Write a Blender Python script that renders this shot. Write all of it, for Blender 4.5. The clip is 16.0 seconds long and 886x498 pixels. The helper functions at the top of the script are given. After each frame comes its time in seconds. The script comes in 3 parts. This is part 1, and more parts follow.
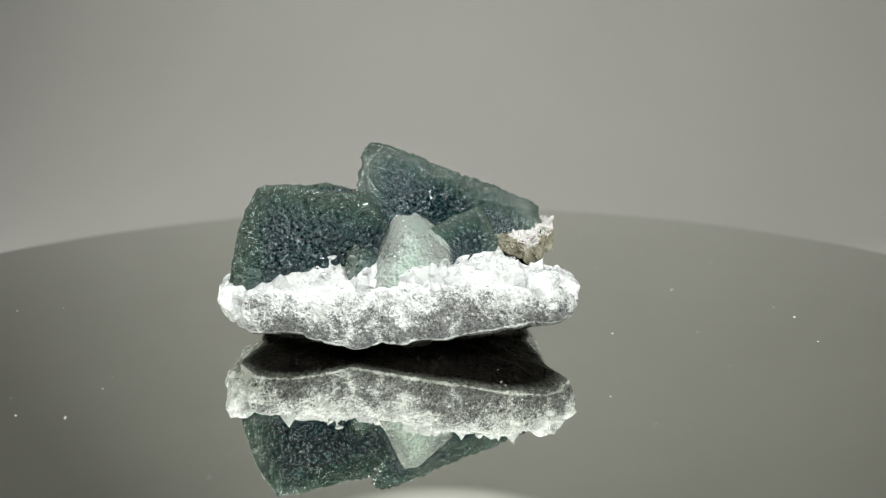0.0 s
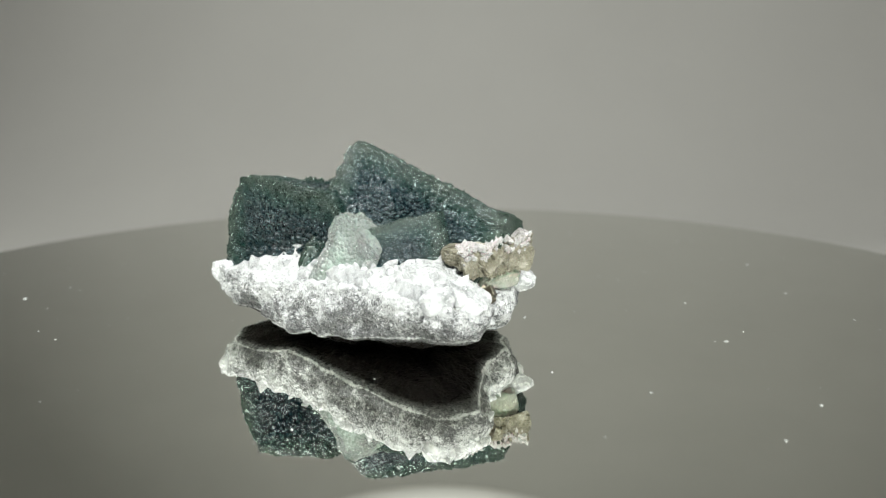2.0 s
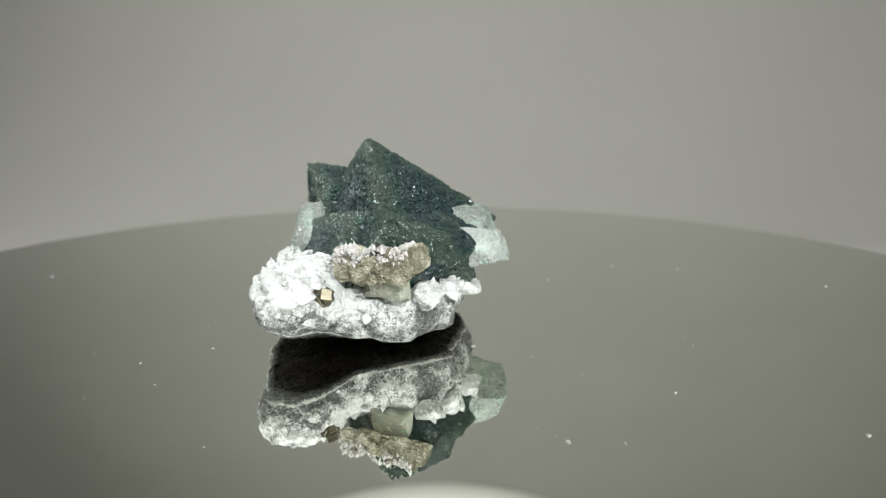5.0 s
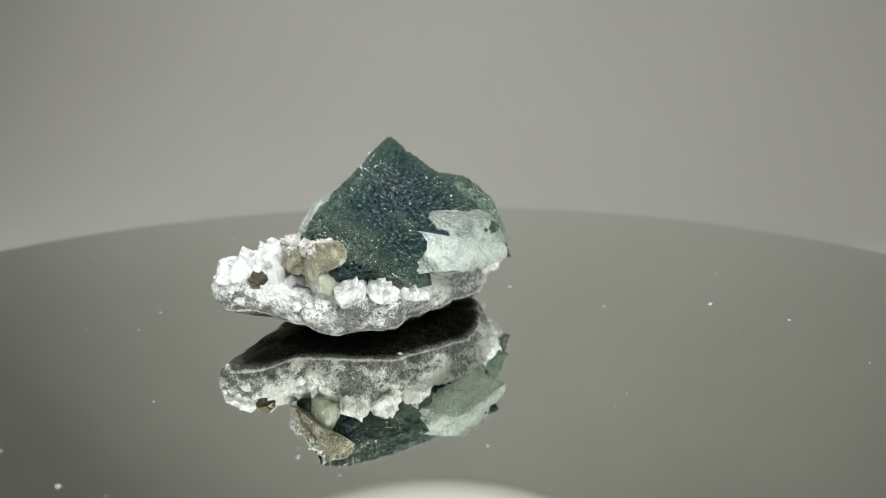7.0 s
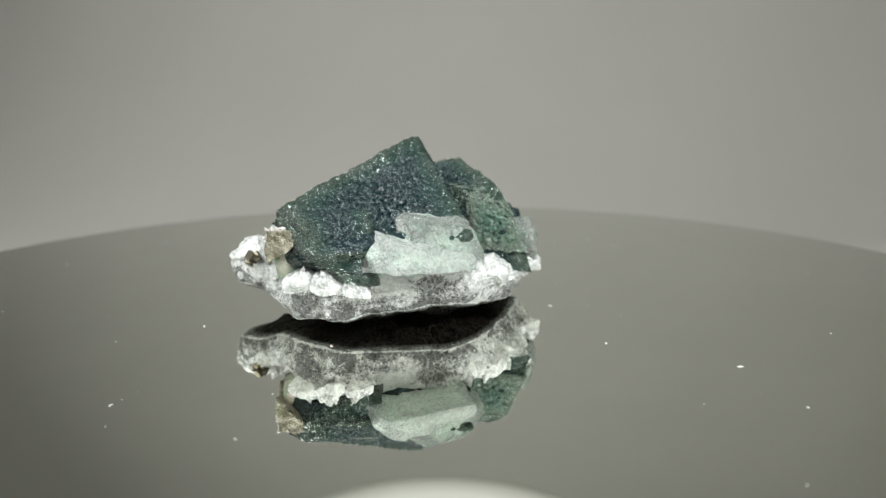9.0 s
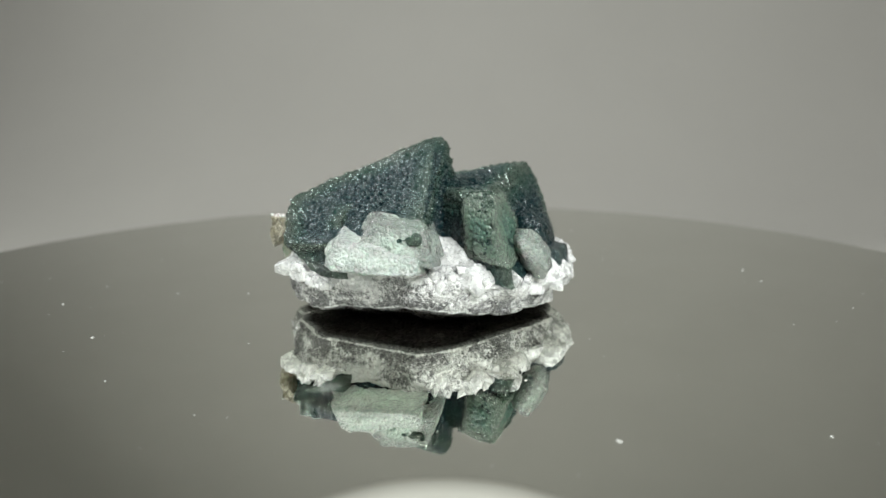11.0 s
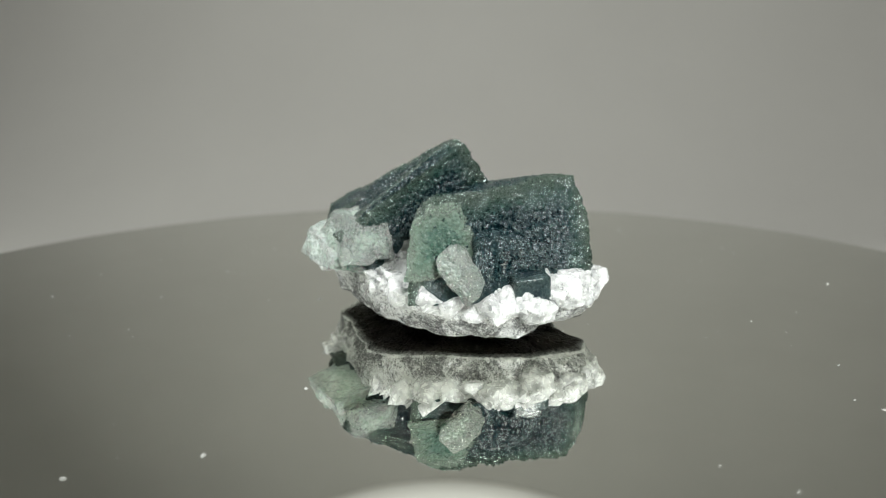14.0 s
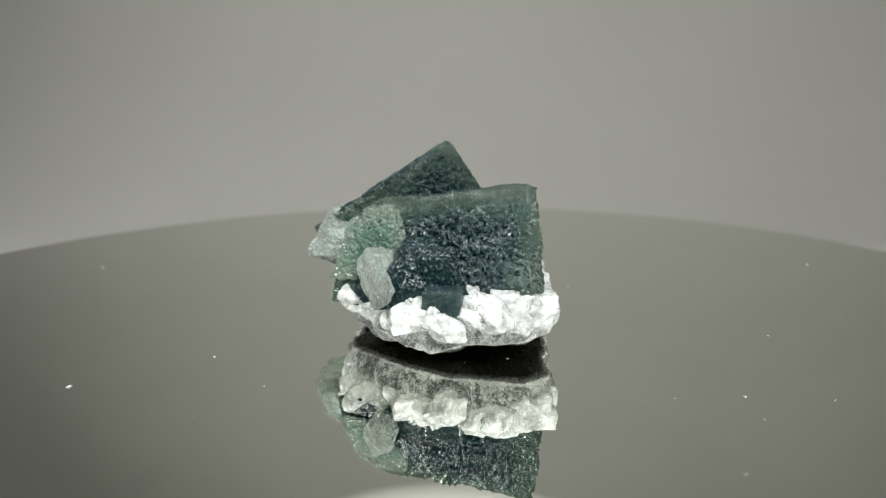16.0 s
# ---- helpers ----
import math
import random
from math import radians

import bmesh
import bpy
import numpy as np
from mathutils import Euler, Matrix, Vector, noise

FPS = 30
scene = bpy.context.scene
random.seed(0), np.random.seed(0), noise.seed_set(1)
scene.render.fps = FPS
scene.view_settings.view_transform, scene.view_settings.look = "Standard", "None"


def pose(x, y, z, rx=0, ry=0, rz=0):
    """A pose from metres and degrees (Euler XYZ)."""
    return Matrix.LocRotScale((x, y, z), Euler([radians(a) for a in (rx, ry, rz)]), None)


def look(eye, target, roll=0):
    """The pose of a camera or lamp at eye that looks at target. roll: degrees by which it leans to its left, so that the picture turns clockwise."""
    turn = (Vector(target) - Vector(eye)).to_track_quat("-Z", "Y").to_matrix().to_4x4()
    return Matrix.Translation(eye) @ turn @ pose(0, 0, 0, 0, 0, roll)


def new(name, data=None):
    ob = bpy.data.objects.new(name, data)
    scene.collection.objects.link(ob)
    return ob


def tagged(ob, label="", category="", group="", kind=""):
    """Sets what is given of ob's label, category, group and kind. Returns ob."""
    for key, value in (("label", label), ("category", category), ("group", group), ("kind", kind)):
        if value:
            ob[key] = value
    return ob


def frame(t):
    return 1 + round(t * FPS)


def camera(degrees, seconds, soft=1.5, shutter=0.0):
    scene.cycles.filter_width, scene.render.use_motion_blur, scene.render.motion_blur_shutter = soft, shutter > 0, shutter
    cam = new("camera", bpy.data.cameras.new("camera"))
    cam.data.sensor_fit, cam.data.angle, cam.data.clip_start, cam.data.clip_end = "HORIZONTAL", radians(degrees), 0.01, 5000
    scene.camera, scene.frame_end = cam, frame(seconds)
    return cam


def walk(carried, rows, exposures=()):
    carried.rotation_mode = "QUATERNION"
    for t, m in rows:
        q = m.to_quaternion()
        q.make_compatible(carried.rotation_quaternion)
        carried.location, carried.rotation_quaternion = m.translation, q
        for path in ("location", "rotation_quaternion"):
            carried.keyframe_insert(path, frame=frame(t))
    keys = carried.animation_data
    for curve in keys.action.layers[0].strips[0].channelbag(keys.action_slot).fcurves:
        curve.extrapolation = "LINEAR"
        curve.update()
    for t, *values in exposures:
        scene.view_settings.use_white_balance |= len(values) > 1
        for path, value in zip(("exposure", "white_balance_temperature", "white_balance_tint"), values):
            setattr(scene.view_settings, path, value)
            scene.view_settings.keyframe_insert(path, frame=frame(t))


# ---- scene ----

# ---- camera: fixed beside the turntable, looking slightly down ----
U = 0.05                                   # metres for one unit of the plan
EYE = (0.1538 * U, -3.2539 * U, 1.0 * U)
PITCH = radians(12.413)
cam = camera(62.4, 16.0, soft=1.0)
cam.data.dof.use_dof = True
cam.data.dof.focus_distance = 2.86 * U
cam.data.dof.aperture_fstop = 14.0
AIM = (EYE[0], EYE[1] + math.cos(PITCH), EYE[2] - math.sin(PITCH))
walk(cam, [(0.0, look(EYE, AIM, -0.62)), (16.0, look(EYE, AIM, -0.62))],
     exposures=[(0.0, 0.03), (8.0, 0.03), (12.0, 0.0), (16.0, -0.05)])

# ---- light ----
world = bpy.data.worlds.new("tent_world")
scene.world = world
world.use_nodes = True
world.node_tree.nodes["Background"].inputs[0].default_value = (0.9, 0.95, 1.0, 1)
world.node_tree.nodes["Background"].inputs[1].default_value = 0.02


def area(name, eye, target, size, watts, colour):
    lamp = bpy.data.lights.new(name, "AREA")
    lamp.shape, lamp.size, lamp.energy, lamp.color = "DISK", size, watts, colour
    ob = new(name, lamp)
    ob.matrix_world = look(eye, target)
    return ob


area("side_lamp", (-0.30, -0.02, 0.34), (0.19, 0.06, 0.0), 0.18, 2.9, (0.955, 1.0, 0.975))
area("front_lamp", (0.19, -0.345, 0.32), (0.07, 0.09, 0.02), 0.20, 4.5, (0.955, 1.0, 0.975))

# ---- materials ----


class Mat:
    """A node material with small helpers."""

    def __init__(self, name):
        self.m = bpy.data.materials.new(name)
        self.m.use_nodes = True
        self.t = self.m.node_tree
        self.b = self.t.nodes["Principled BSDF"]
        self.co = self.node("ShaderNodeTexCoord").outputs["Object"]

    def node(self, kind):
        return self.t.nodes.new(kind)

    def link(self, a, b):
        self.t.links.new(a, b)

    def noise(self, scale, detail=4, rough=0.55, distort=0.0):
        n = self.node("ShaderNodeTexNoise")
        n.inputs["Scale"].default_value = scale
        n.inputs["Detail"].default_value = detail
        n.inputs["Roughness"].default_value = rough
        n.inputs["Distortion"].default_value = distort
        self.link(self.co, n.inputs["Vector"])
        return n.outputs["Fac"]

    def cells(self, scale, feature="F1"):
        n = self.node("ShaderNodeTexVoronoi")
        n.feature = feature
        n.inputs["Scale"].default_value = scale
        self.link(self.co, n.inputs["Vector"])
        return n.outputs["Distance"]

    def ramp(self, fac, *stops):
        n = self.node("ShaderNodeValToRGB")
        e = n.color_ramp.elements
        while len(e) < len(stops):
            e.new(0.5)
        for i, (p, c) in enumerate(stops):
            e[i].position = p
            e[i].color = (*c, 1) if len(c) == 3 else c
        self.link(fac, n.inputs["Fac"])
        return n.outputs["Color"]

    def grey(self, fac, a, b, x=0.0, y=1.0):
        return self.ramp(fac, (x, (a, a, a)), (y, (b, b, b)))

    def mix(self, fac, a, b, mode="MIX"):
        n = self.node("ShaderNodeMix")
        n.data_type, n.blend_type = "RGBA", mode
        for socket, value in ((n.inputs[0], fac), (n.inputs[6], a), (n.inputs[7], b)):
            if isinstance(value, (int, float)):
                socket.default_value = value
            elif isinstance(value, tuple):
                socket.default_value = (*value, 1)
            else:
                self.link(value, socket)
        return n.outputs[2]

    def attr(self, name):
        n = self.node("ShaderNodeAttribute")
        n.attribute_name = name
        return n.outputs["Fac"]

    def math(self, op, a, b=0.0):
        n = self.node("ShaderNodeMath")
        n.operation = op
        for socket, value in zip(n.inputs, (a, b)):
            if isinstance(value, (int, float)):
                socket.default_value = value
            else:
                self.link(value, socket)
        return n.outputs[0]

    def bump(self, height, strength, distance):
        n = self.node("ShaderNodeBump")
        n.inputs["Strength"].default_value = strength
        n.inputs["Distance"].default_value = distance
        self.link(height, n.inputs["Height"])
        self.link(n.outputs[0], self.b.inputs["Normal"])

    def set(self, **kw):
        for key, value in kw.items():
            socket = self.b.inputs[key.replace("_", " ")]
            if isinstance(value, (int, float)):
                socket.default_value = value
            elif isinstance(value, tuple):
                socket.default_value = (*value, 1) if socket.type == "RGBA" else value
            else:
                self.link(value, socket)
        return self


def fluorite_material(name, core, body, rim, gloss=0.14, subsurface=0.05, pale=0.0, clear=0.55, frost=0.5, mottle=0.35):
    """Colour-zoned fluorite: dark core under the faces, pale green towards the crystal edges."""
    k = Mat(name)
    wander = k.math("MULTIPLY", k.math("SUBTRACT", k.noise(120, 4, 0.6), 0.5), 0.75)
    speckle = k.math("MULTIPLY", k.math("SUBTRACT", k.noise(900, 5, 0.7), 0.5), 0.75)
    zone = k.math("ADD", k.attr("zone"), k.math("ADD", wander, speckle))
    zone = k.math("ADD", zone, pale)
    colour = k.ramp(zone, (0.0, rim), (0.42, body), (0.78, core))
    see = k.grey(zone, clear + 0.15, clear * 0.4, 0.1, 0.8)
    deep = k.mix(1.0, colour, (0.42, 0.44, 0.46), "MULTIPLY")
    frosty = k.mix(0.20, colour, (0.36, 0.46, 0.41))
    colour = k.mix(k.grey(k.noise(1350, 5, 0.75), 0.0, 1.0, 0.40, 0.56), k.mix(mottle, colour, deep), colour)
    colour = k.mix(k.grey(k.noise(1750, 4, 0.7), 0.0, 1.0, 0.54, 0.66), colour, frosty)
    k.set(Base_Color=colour, Roughness=k.grey(k.noise(700, 3), gloss, gloss + 0.14, 0.35, 0.7), IOR=1.47,
          Subsurface_Weight=subsurface, Subsurface_Radius=(0.002, 0.004, 0.003), Subsurface_Scale=1.0, Transmission_Weight=see)
    h = k.math("ADD", k.math("MULTIPLY", k.cells(1250), -0.9), k.math("MULTIPLY", k.noise(1900, 3, 0.6), 0.8))
    k.bump(h, frost, 0.00085 * frost)
    return k.m


FLUORITE = fluorite_material("dark_fluorite", (0.004, 0.019, 0.023), (0.021, 0.062, 0.049), (0.135, 0.195, 0.150), 0.05, clear=0.6, frost=0.55, mottle=0.8)
GRAINS = fluorite_material("fluorite_grains", (0.004, 0.019, 0.023), (0.021, 0.062, 0.049), (0.135, 0.195, 0.150), 0.04, clear=0.6, frost=0.12, mottle=0.4)
FLUORITE_DARK = fluorite_material("blue_fluorite", (0.006, 0.014, 0.022), (0.014, 0.030, 0.040), (0.07, 0.11, 0.105), 0.14, 0.05, 0.1, 0.5, 0.3)
FLUORITE_PALE = fluorite_material("pale_fluorite", (0.40, 0.49, 0.42), (0.54, 0.62, 0.55), (0.68, 0.73, 0.68), 0.12, 0.15, -0.1, 0.6, 0.8)
FLUORITE_MID = fluorite_material("mid_fluorite", (0.055, 0.105, 0.08), (0.13, 0.195, 0.148), (0.27, 0.345, 0.275), 0.12, 0.15, -0.1, 0.5, 0.7)
CREAM = fluorite_material("cream_quartz", (0.36, 0.36, 0.26), (0.46, 0.46, 0.36), (0.58, 0.58, 0.49), 0.15, 0.4, 0.0, 0.3)
FLUORITE_WHITE = fluorite_material("white_fluorite", (0.50, 0.58, 0.51), (0.62, 0.69, 0.63), (0.74, 0.79, 0.75), 0.10, 0.15, 0.0, 0.45, 0.8)


def quartz_material():
    """Milky quartz: greyish clear parts among cloudy white ones."""
    k = Mat("milky_quartz")
    cloud = k.noise(260, 5, 0.6)
    colour = k.ramp(cloud, (0.3, (0.54, 0.55, 0.545)), (0.5, (0.68, 0.68, 0.675)), (0.7, (0.79, 0.79, 0.785)))
    k.set(Base_Color=colour, Roughness=k.grey(k.noise(900, 3), 0.06, 0.4, 0.3, 0.7), IOR=1.54, Transmission_Weight=k.grey(cloud, 0.5, 0.12, 0.35, 0.6),
          Subsurface_Weight=0.5, Subsurface_Radius=(0.004, 0.004, 0.004), Subsurface_Scale=1.0)
    k.bump(k.math("ADD", k.math("MULTIPLY", k.cells(800), 0.8), k.noise(1900, 4, 0.6)), 0.5, 0.0006)
    return k.m


QUARTZ = quartz_material()


def matrix_material():
    """White quartz rock with black and grey mineral grains, densest towards its lower edge. Shade is painted on its
    underside and one flank.
    """
    k = Mat("speckled_matrix")
    white = k.ramp(k.noise(420, 5, 0.65), (0.3, (0.44, 0.445, 0.435)), (0.5, (0.64, 0.64, 0.63)), (0.7, (0.77, 0.77, 0.76)))
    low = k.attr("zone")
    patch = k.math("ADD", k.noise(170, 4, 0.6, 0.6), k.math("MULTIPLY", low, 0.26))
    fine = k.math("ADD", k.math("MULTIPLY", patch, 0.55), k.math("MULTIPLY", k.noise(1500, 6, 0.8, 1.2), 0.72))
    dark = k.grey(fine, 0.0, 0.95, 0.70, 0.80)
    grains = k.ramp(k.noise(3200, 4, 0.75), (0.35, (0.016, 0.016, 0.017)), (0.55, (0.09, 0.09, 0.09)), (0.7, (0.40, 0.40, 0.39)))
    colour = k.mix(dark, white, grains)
    # underside: dark brown rock with its shade painted in, nearly black and without gloss
    under_shade = k.grey(k.math("MULTIPLY", low, 0.25), 0.0, 1.0, 0.5, 0.7)
    colour = k.mix(under_shade, colour, (0.012, 0.010, 0.009))
    k.set(Base_Color=colour, Roughness=k.grey(k.noise(1200, 3), 0.15, 0.55, 0.35, 0.65), Specular_IOR_Level=k.grey(under_shade, 0.5, 0.05), Subsurface_Weight=k.grey(under_shade, 0.15, 0.0),
          Subsurface_Radius=(0.001, 0.001, 0.001), Subsurface_Scale=1.0)
    h = k.math("ADD", k.noise(1300, 6, 0.75), k.math("MULTIPLY", k.cells(1100), 1.1))
    k.bump(h, 1.0, 0.0007)
    return k.m


MATRIX = matrix_material()


def druse_material():
    k = Mat("tan_druse")
    colour = k.ramp(k.noise(420, 5), (0.3, (0.075, 0.067, 0.042)), (0.55, (0.19, 0.175, 0.125)), (0.75, (0.42, 0.40, 0.33)))
    k.set(Base_Color=colour, Roughness=0.3, Subsurface_Weight=0.2, Subsurface_Radius=(0.001, 0.001, 0.0008))
    k.bump(k.cells(1900), 0.6, 0.0006)
    return k.m


DRUSE = druse_material()
DRUSE_PALE = fluorite_material("pale_druse", (0.55, 0.54, 0.49), (0.62, 0.61, 0.56), (0.72, 0.71, 0.67), 0.15, 0.3, 0.0, 0.2)


def plain(name, colour, rough, metal=0.0, spread=0.12, scale=60.0, bump=0.15):
    k = Mat(name)
    c = k.mix(k.grey(k.noise(scale, 5), 0.0, 1.0, 0.3, 0.7), tuple(v * (1 - spread) for v in colour), tuple(min(1, v * (1 + spread)) for v in colour))
    k.set(Base_Color=c, Roughness=k.grey(k.noise(scale * 3, 4), max(0.02, rough - 0.06), min(1, rough + 0.06)), Metallic=metal)
    if bump:
        k.bump(k.noise(scale * 14, 4), bump, 0.0004)
    return k.m


PYRITE = plain("pyrite", (0.13, 0.115, 0.085), 0.35, 1.0, 0.4, 900)
PAPER = plain("backdrop_paper", (0.325, 0.312, 0.290), 0.9, 0.0, 0.02, 9, 0.08)
FABRIC = plain("tent_fabric", (0.36, 0.352, 0.336), 0.9, 0.0, 0.03, 14, 0.1)
DARK_PLASTIC = plain("turntable_plastic", (0.05, 0.05, 0.05), 0.45)
DUST = plain("dust", (0.36, 0.36, 0.34), 0.8, 0.0, 0.1, 900, 0)


def mirror_material():
    k = Mat("mirror_glass")
    haze = k.noise(45, 5, 0.6)
    k.set(Base_Color=k.ramp(haze, (0.3, (0.735, 0.745, 0.69)), (0.7, (0.765, 0.775, 0.72))), Metallic=1.0,
          Roughness=k.grey(k.noise(30, 4), 0.0, 0.022, 0.3, 0.8))
    return k.m


MIRROR = mirror_material()


def glow_material():
    """A diffuser that fades towards its edge."""
    k = Mat("lamp_diffuser")
    far = k.node("ShaderNodeVectorMath")
    far.operation = "LENGTH"
    k.link(k.co, far.inputs[0])
    fade = k.grey(k.math("MULTIPLY", far.outputs["Value"], 1 / 0.353), 0.46, 0.0, 0.945, 1.0)
    k.set(Base_Color=(0.43, 0.41, 0.385), Roughness=0.7, Emission_Color=(0.97, 1.0, 0.96), Emission_Strength=fade)
    return k.m


GLOW = glow_material()

# ---- mesh helpers ----


def mesh_object(name, verts, faces, material, parent=None, label="", smooth=True, zone=None):
    me = bpy.data.meshes.new(name)
    me.from_pydata([tuple(v) for v in verts], [], [tuple(f) for f in faces])
    me.materials.append(material)
    if smooth:
        me.polygons.foreach_set("use_smooth", [True] * len(me.polygons))
    if zone is not None:
        a = me.attributes.new("zone", "FLOAT", "POINT")
        a.data.foreach_set("value", np.asarray(zone, dtype=np.float32))
    me.update()
    ob = new(name, me)
    ob.parent = parent
    if label:
        ob["label"] = label
    return ob


def part(name, bm, material, parent, label="", smooth=False):
    me = bpy.data.meshes.new(name)
    bm.normal_update()
    bm.to_mesh(me)
    bm.free()
    me.materials.append(material)
    if smooth:
        me.polygons.foreach_set("use_smooth", [True] * len(me.polygons))
    ob = new(name, me)
    ob.parent = parent
    if label:
        ob["label"] = label
    return ob


_balls = {}


def ball(level):
    if level not in _balls:
        bm = bmesh.new()
        bmesh.ops.create_icosphere(bm, subdivisions=level, radius=1.0)
        v = np.array([x.co[:] for x in bm.verts])
        f = [[x.index for x in y.verts] for y in bm.faces]
        bm.free()
        _balls[level] = (v / np.linalg.norm(v, axis=1)[:, None], f)
    return _balls[level]


def waves(p, scale, seed, n=10):
    """Smooth random field of about unit size, with features of 1/scale."""
    r = np.random.RandomState(seed)
    out = np.zeros(len(p))
    for i in range(n):
        k = r.normal(size=3)
        k *= scale * r.uniform(0.6, 1.6) * 6.283 / (np.linalg.norm(k) * 1.5)
        out += np.sin(p @ k + r.uniform(0, 6.283))
    return out / math.sqrt(n / 2.0)


def hashed(c, seed):
    h = (c[:, 0] * 73856093) ^ (c[:, 1] * 19349663) ^ (c[:, 2] * 83492791) ^ (seed * 2654435)
    out = []
    for k in range(3):
        h = (h * 1103515245 + 12345 + k * 777) & 0x7FFFFFFF
        out.append(((h >> 8) & 0xFFFF) / 65536.0)
    return np.stack(out, 1)


def pebbles(p, size, seed):
    """Distance to the nearest and next of random cell points, in cell sizes."""
    q = p / size
    c = np.floor(q).astype(np.int64)
    d1, d2 = np.full(len(p), 9.0), np.full(len(p), 9.0)
    for i in (-1, 0, 1):
        for j in (-1, 0, 1):
            for k in (-1, 0, 1):
                n = c + np.array([i, j, k])
                d = np.linalg.norm(n + hashed(n, seed) - q, axis=1)
                d2 = np.minimum(d2, np.maximum(d1, d))
                d1 = np.minimum(d1, d)
    return d1, d2


def solid(name, centre, planes, material, parent, label="", level=6, soft=0.008, rough=0.010, grain=0.03, lump=0.012, lump_scale=3.0, seed=1, rim=0.13, facet=False, smooth=True, edged=99):
    """A crystal or lump: the space inside some planes (normal, distance from the centre), with softened edges, broad lumps and a
    pebbled skin. Plan units."""
    d, f = ball(level)
    n = np.array([p[0] for p in planes], float)
    n /= np.linalg.norm(n, axis=1)[:, None]
    w = np.array([p[1] for p in planes], float)
    c = np.maximum(d @ n.T, 1e-6) / w
    k = max(soft, 1e-3)
    sharp = 1.0 / c.max(axis=1)
    power = 1.0 / k
    r = (np.power(c, power * 0.35).sum(axis=1)) ** (-1.0 / (power * 0.35))
    r = np.minimum(r, sharp)
    p = d * r[:, None]
    gaps = w[None, :] - p @ n.T
    gaps[:, edged:] = 9.0                  # only the first faces meet in pale crystal edges
    near = (w[None, :] - p @ n.T).argmin(axis=1)
    turn = (n @ n.T)[near]
    gaps = np.where(turn < 0.62, gaps / np.sqrt(np.maximum(1 - turn * turn, 0.05)), 9.0)
    zone = np.clip(gaps.min(axis=1) / rim, 0, 1)
    world_p = p + np.array(centre)
    move = lump * waves(world_p, lump_scale, seed) + 0.4 * lump * waves(world_p, lump_scale * 2.7, seed + 1)
    if rough:
        d1, d2 = pebbles(world_p, grain, seed)
        big, _ = pebbles(world_p, grain * 2.3, seed + 3)
        if facet:
            move += rough * (1.2 - 1.6 * d1)
            fine, _ = pebbles(world_p, grain * 0.36, seed + 5)
            move += rough * 0.22 * (0.8 - 1.6 * fine)
        else:
            move += rough * (1.0 - 1.8 * d1 * d1) + rough * 0.9 * (0.6 - big * big)
    p = p + d * move[:, None]
    return mesh_object(name, (p + np.array(centre)) * U, f, material, parent, label, smooth, zone)


# ---- the tent: seamless backdrop, with unseen sides, front and roof added around it ----


def tent():
    x0, x1, y0, y1, zf, zt, rad = -0.65, 0.65, -0.60, 0.558, -0.045, 1.12, 0.27
    prof = [(y0, zf), (y1 - rad, zf)]
    prof += [(y1 - rad + rad * math.sin(a), zf + rad - rad * math.cos(a)) for a in np.linspace(0, math.pi / 2, 25)[1:]]
    prof += [(y1, zt)]
    v, f = [], []
    xs = np.linspace(x0, x1, 12)
    for y, z in prof:
        v += [(x, y, z) for x in xs]
    w = len(xs)
    for i in range(len(prof) - 1):
        for j in range(w - 1):
            f.append((i * w + j, i * w + j + 1, (i + 1) * w + j + 1, (i + 1) * w + j))
    ob = mesh_object("backdrop", v, f, PAPER)
    tagged(ob, "seamless warm grey paper sweep behind the turntable", "backdrop", kind="structure")
    s = ob.modifiers.new("thick", "SOLIDIFY")
    s.thickness, s.offset = 0.002, -1

    def slab(name, a, b, label):
        bm = bmesh.new()
        bmesh.ops.create_cube(bm, size=1.0)
        for q in bm.verts:
            q.co = Vector([(a[i] + b[i]) / 2 + q.co[i] * (b[i] - a[i]) for i in range(3)])
        tagged(part(name, bm, FABRIC, None), label, "wall", kind="structure")

    # panels out of view, added to hold in and bounce the lamps' light
    slab("wall_west", (x0 - 0.01, y0, zf), (x0, y1, zt), "unseen plain pale fabric side, added to close the space and bounce light")
    slab("wall_east", (x1, y0, zf), (x1 + 0.01, y1, zt), "unseen plain pale fabric side, added to close the space and bounce light")
    slab("wall_south", (x0, y0 - 0.01, zf), (x1, y0, zt), "unseen plain pale fabric front, added to close the space and bounce light")
    slab("ceiling", (x0, y0, zt), (x1, y1, zt + 0.01), "unseen plain pale fabric roof, added to close the space and bounce light")


tent()

# ---- round light panel on the backdrop, high above the table; only the mirror shows its lower edge ----


def round_lamp():
    thing = new("round_lamp")
    thing.matrix_world = pose(0.0, 0.5575, 0.7175, 90, 0, 0)
    tagged(thing, "round white light panel fixed to the backdrop", "lamp")

    def disc(name, r0, r1, z0, z1, material, label=""):
        bm = bmesh.new()
        n = 96
        rings = [(r0, z0), (r1, z0), (r1, z1), (r0, z1)]
        vs = [[bm.verts.new((r * math.cos(6.28318 * i / n), r * math.sin(6.28318 * i / n), z)) for i in range(n)] for r, z in rings]
        for a in range(4):
            for i in range(n):
                bm.faces.new((vs[a][i], vs[a][(i + 1) % n], vs[(a + 1) % 4][(i + 1) % n], vs[(a + 1) % 4][i]))
        bmesh.ops.recalc_face_normals(bm, faces=bm.faces[:])
        return part(name, bm, material, thing, label)

    disc("diffuser", 0.0005, 0.353, 0.0, 0.0015, GLOW, "softly glowing round diffuser")
    disc("back_plate", 0.0005, 0.30, -0.004, -0.0005, FABRIC)


round_lamp()

# ---- turntable ----
R_DISC = 3.135
BED = -0.02                                # height of the mirror face


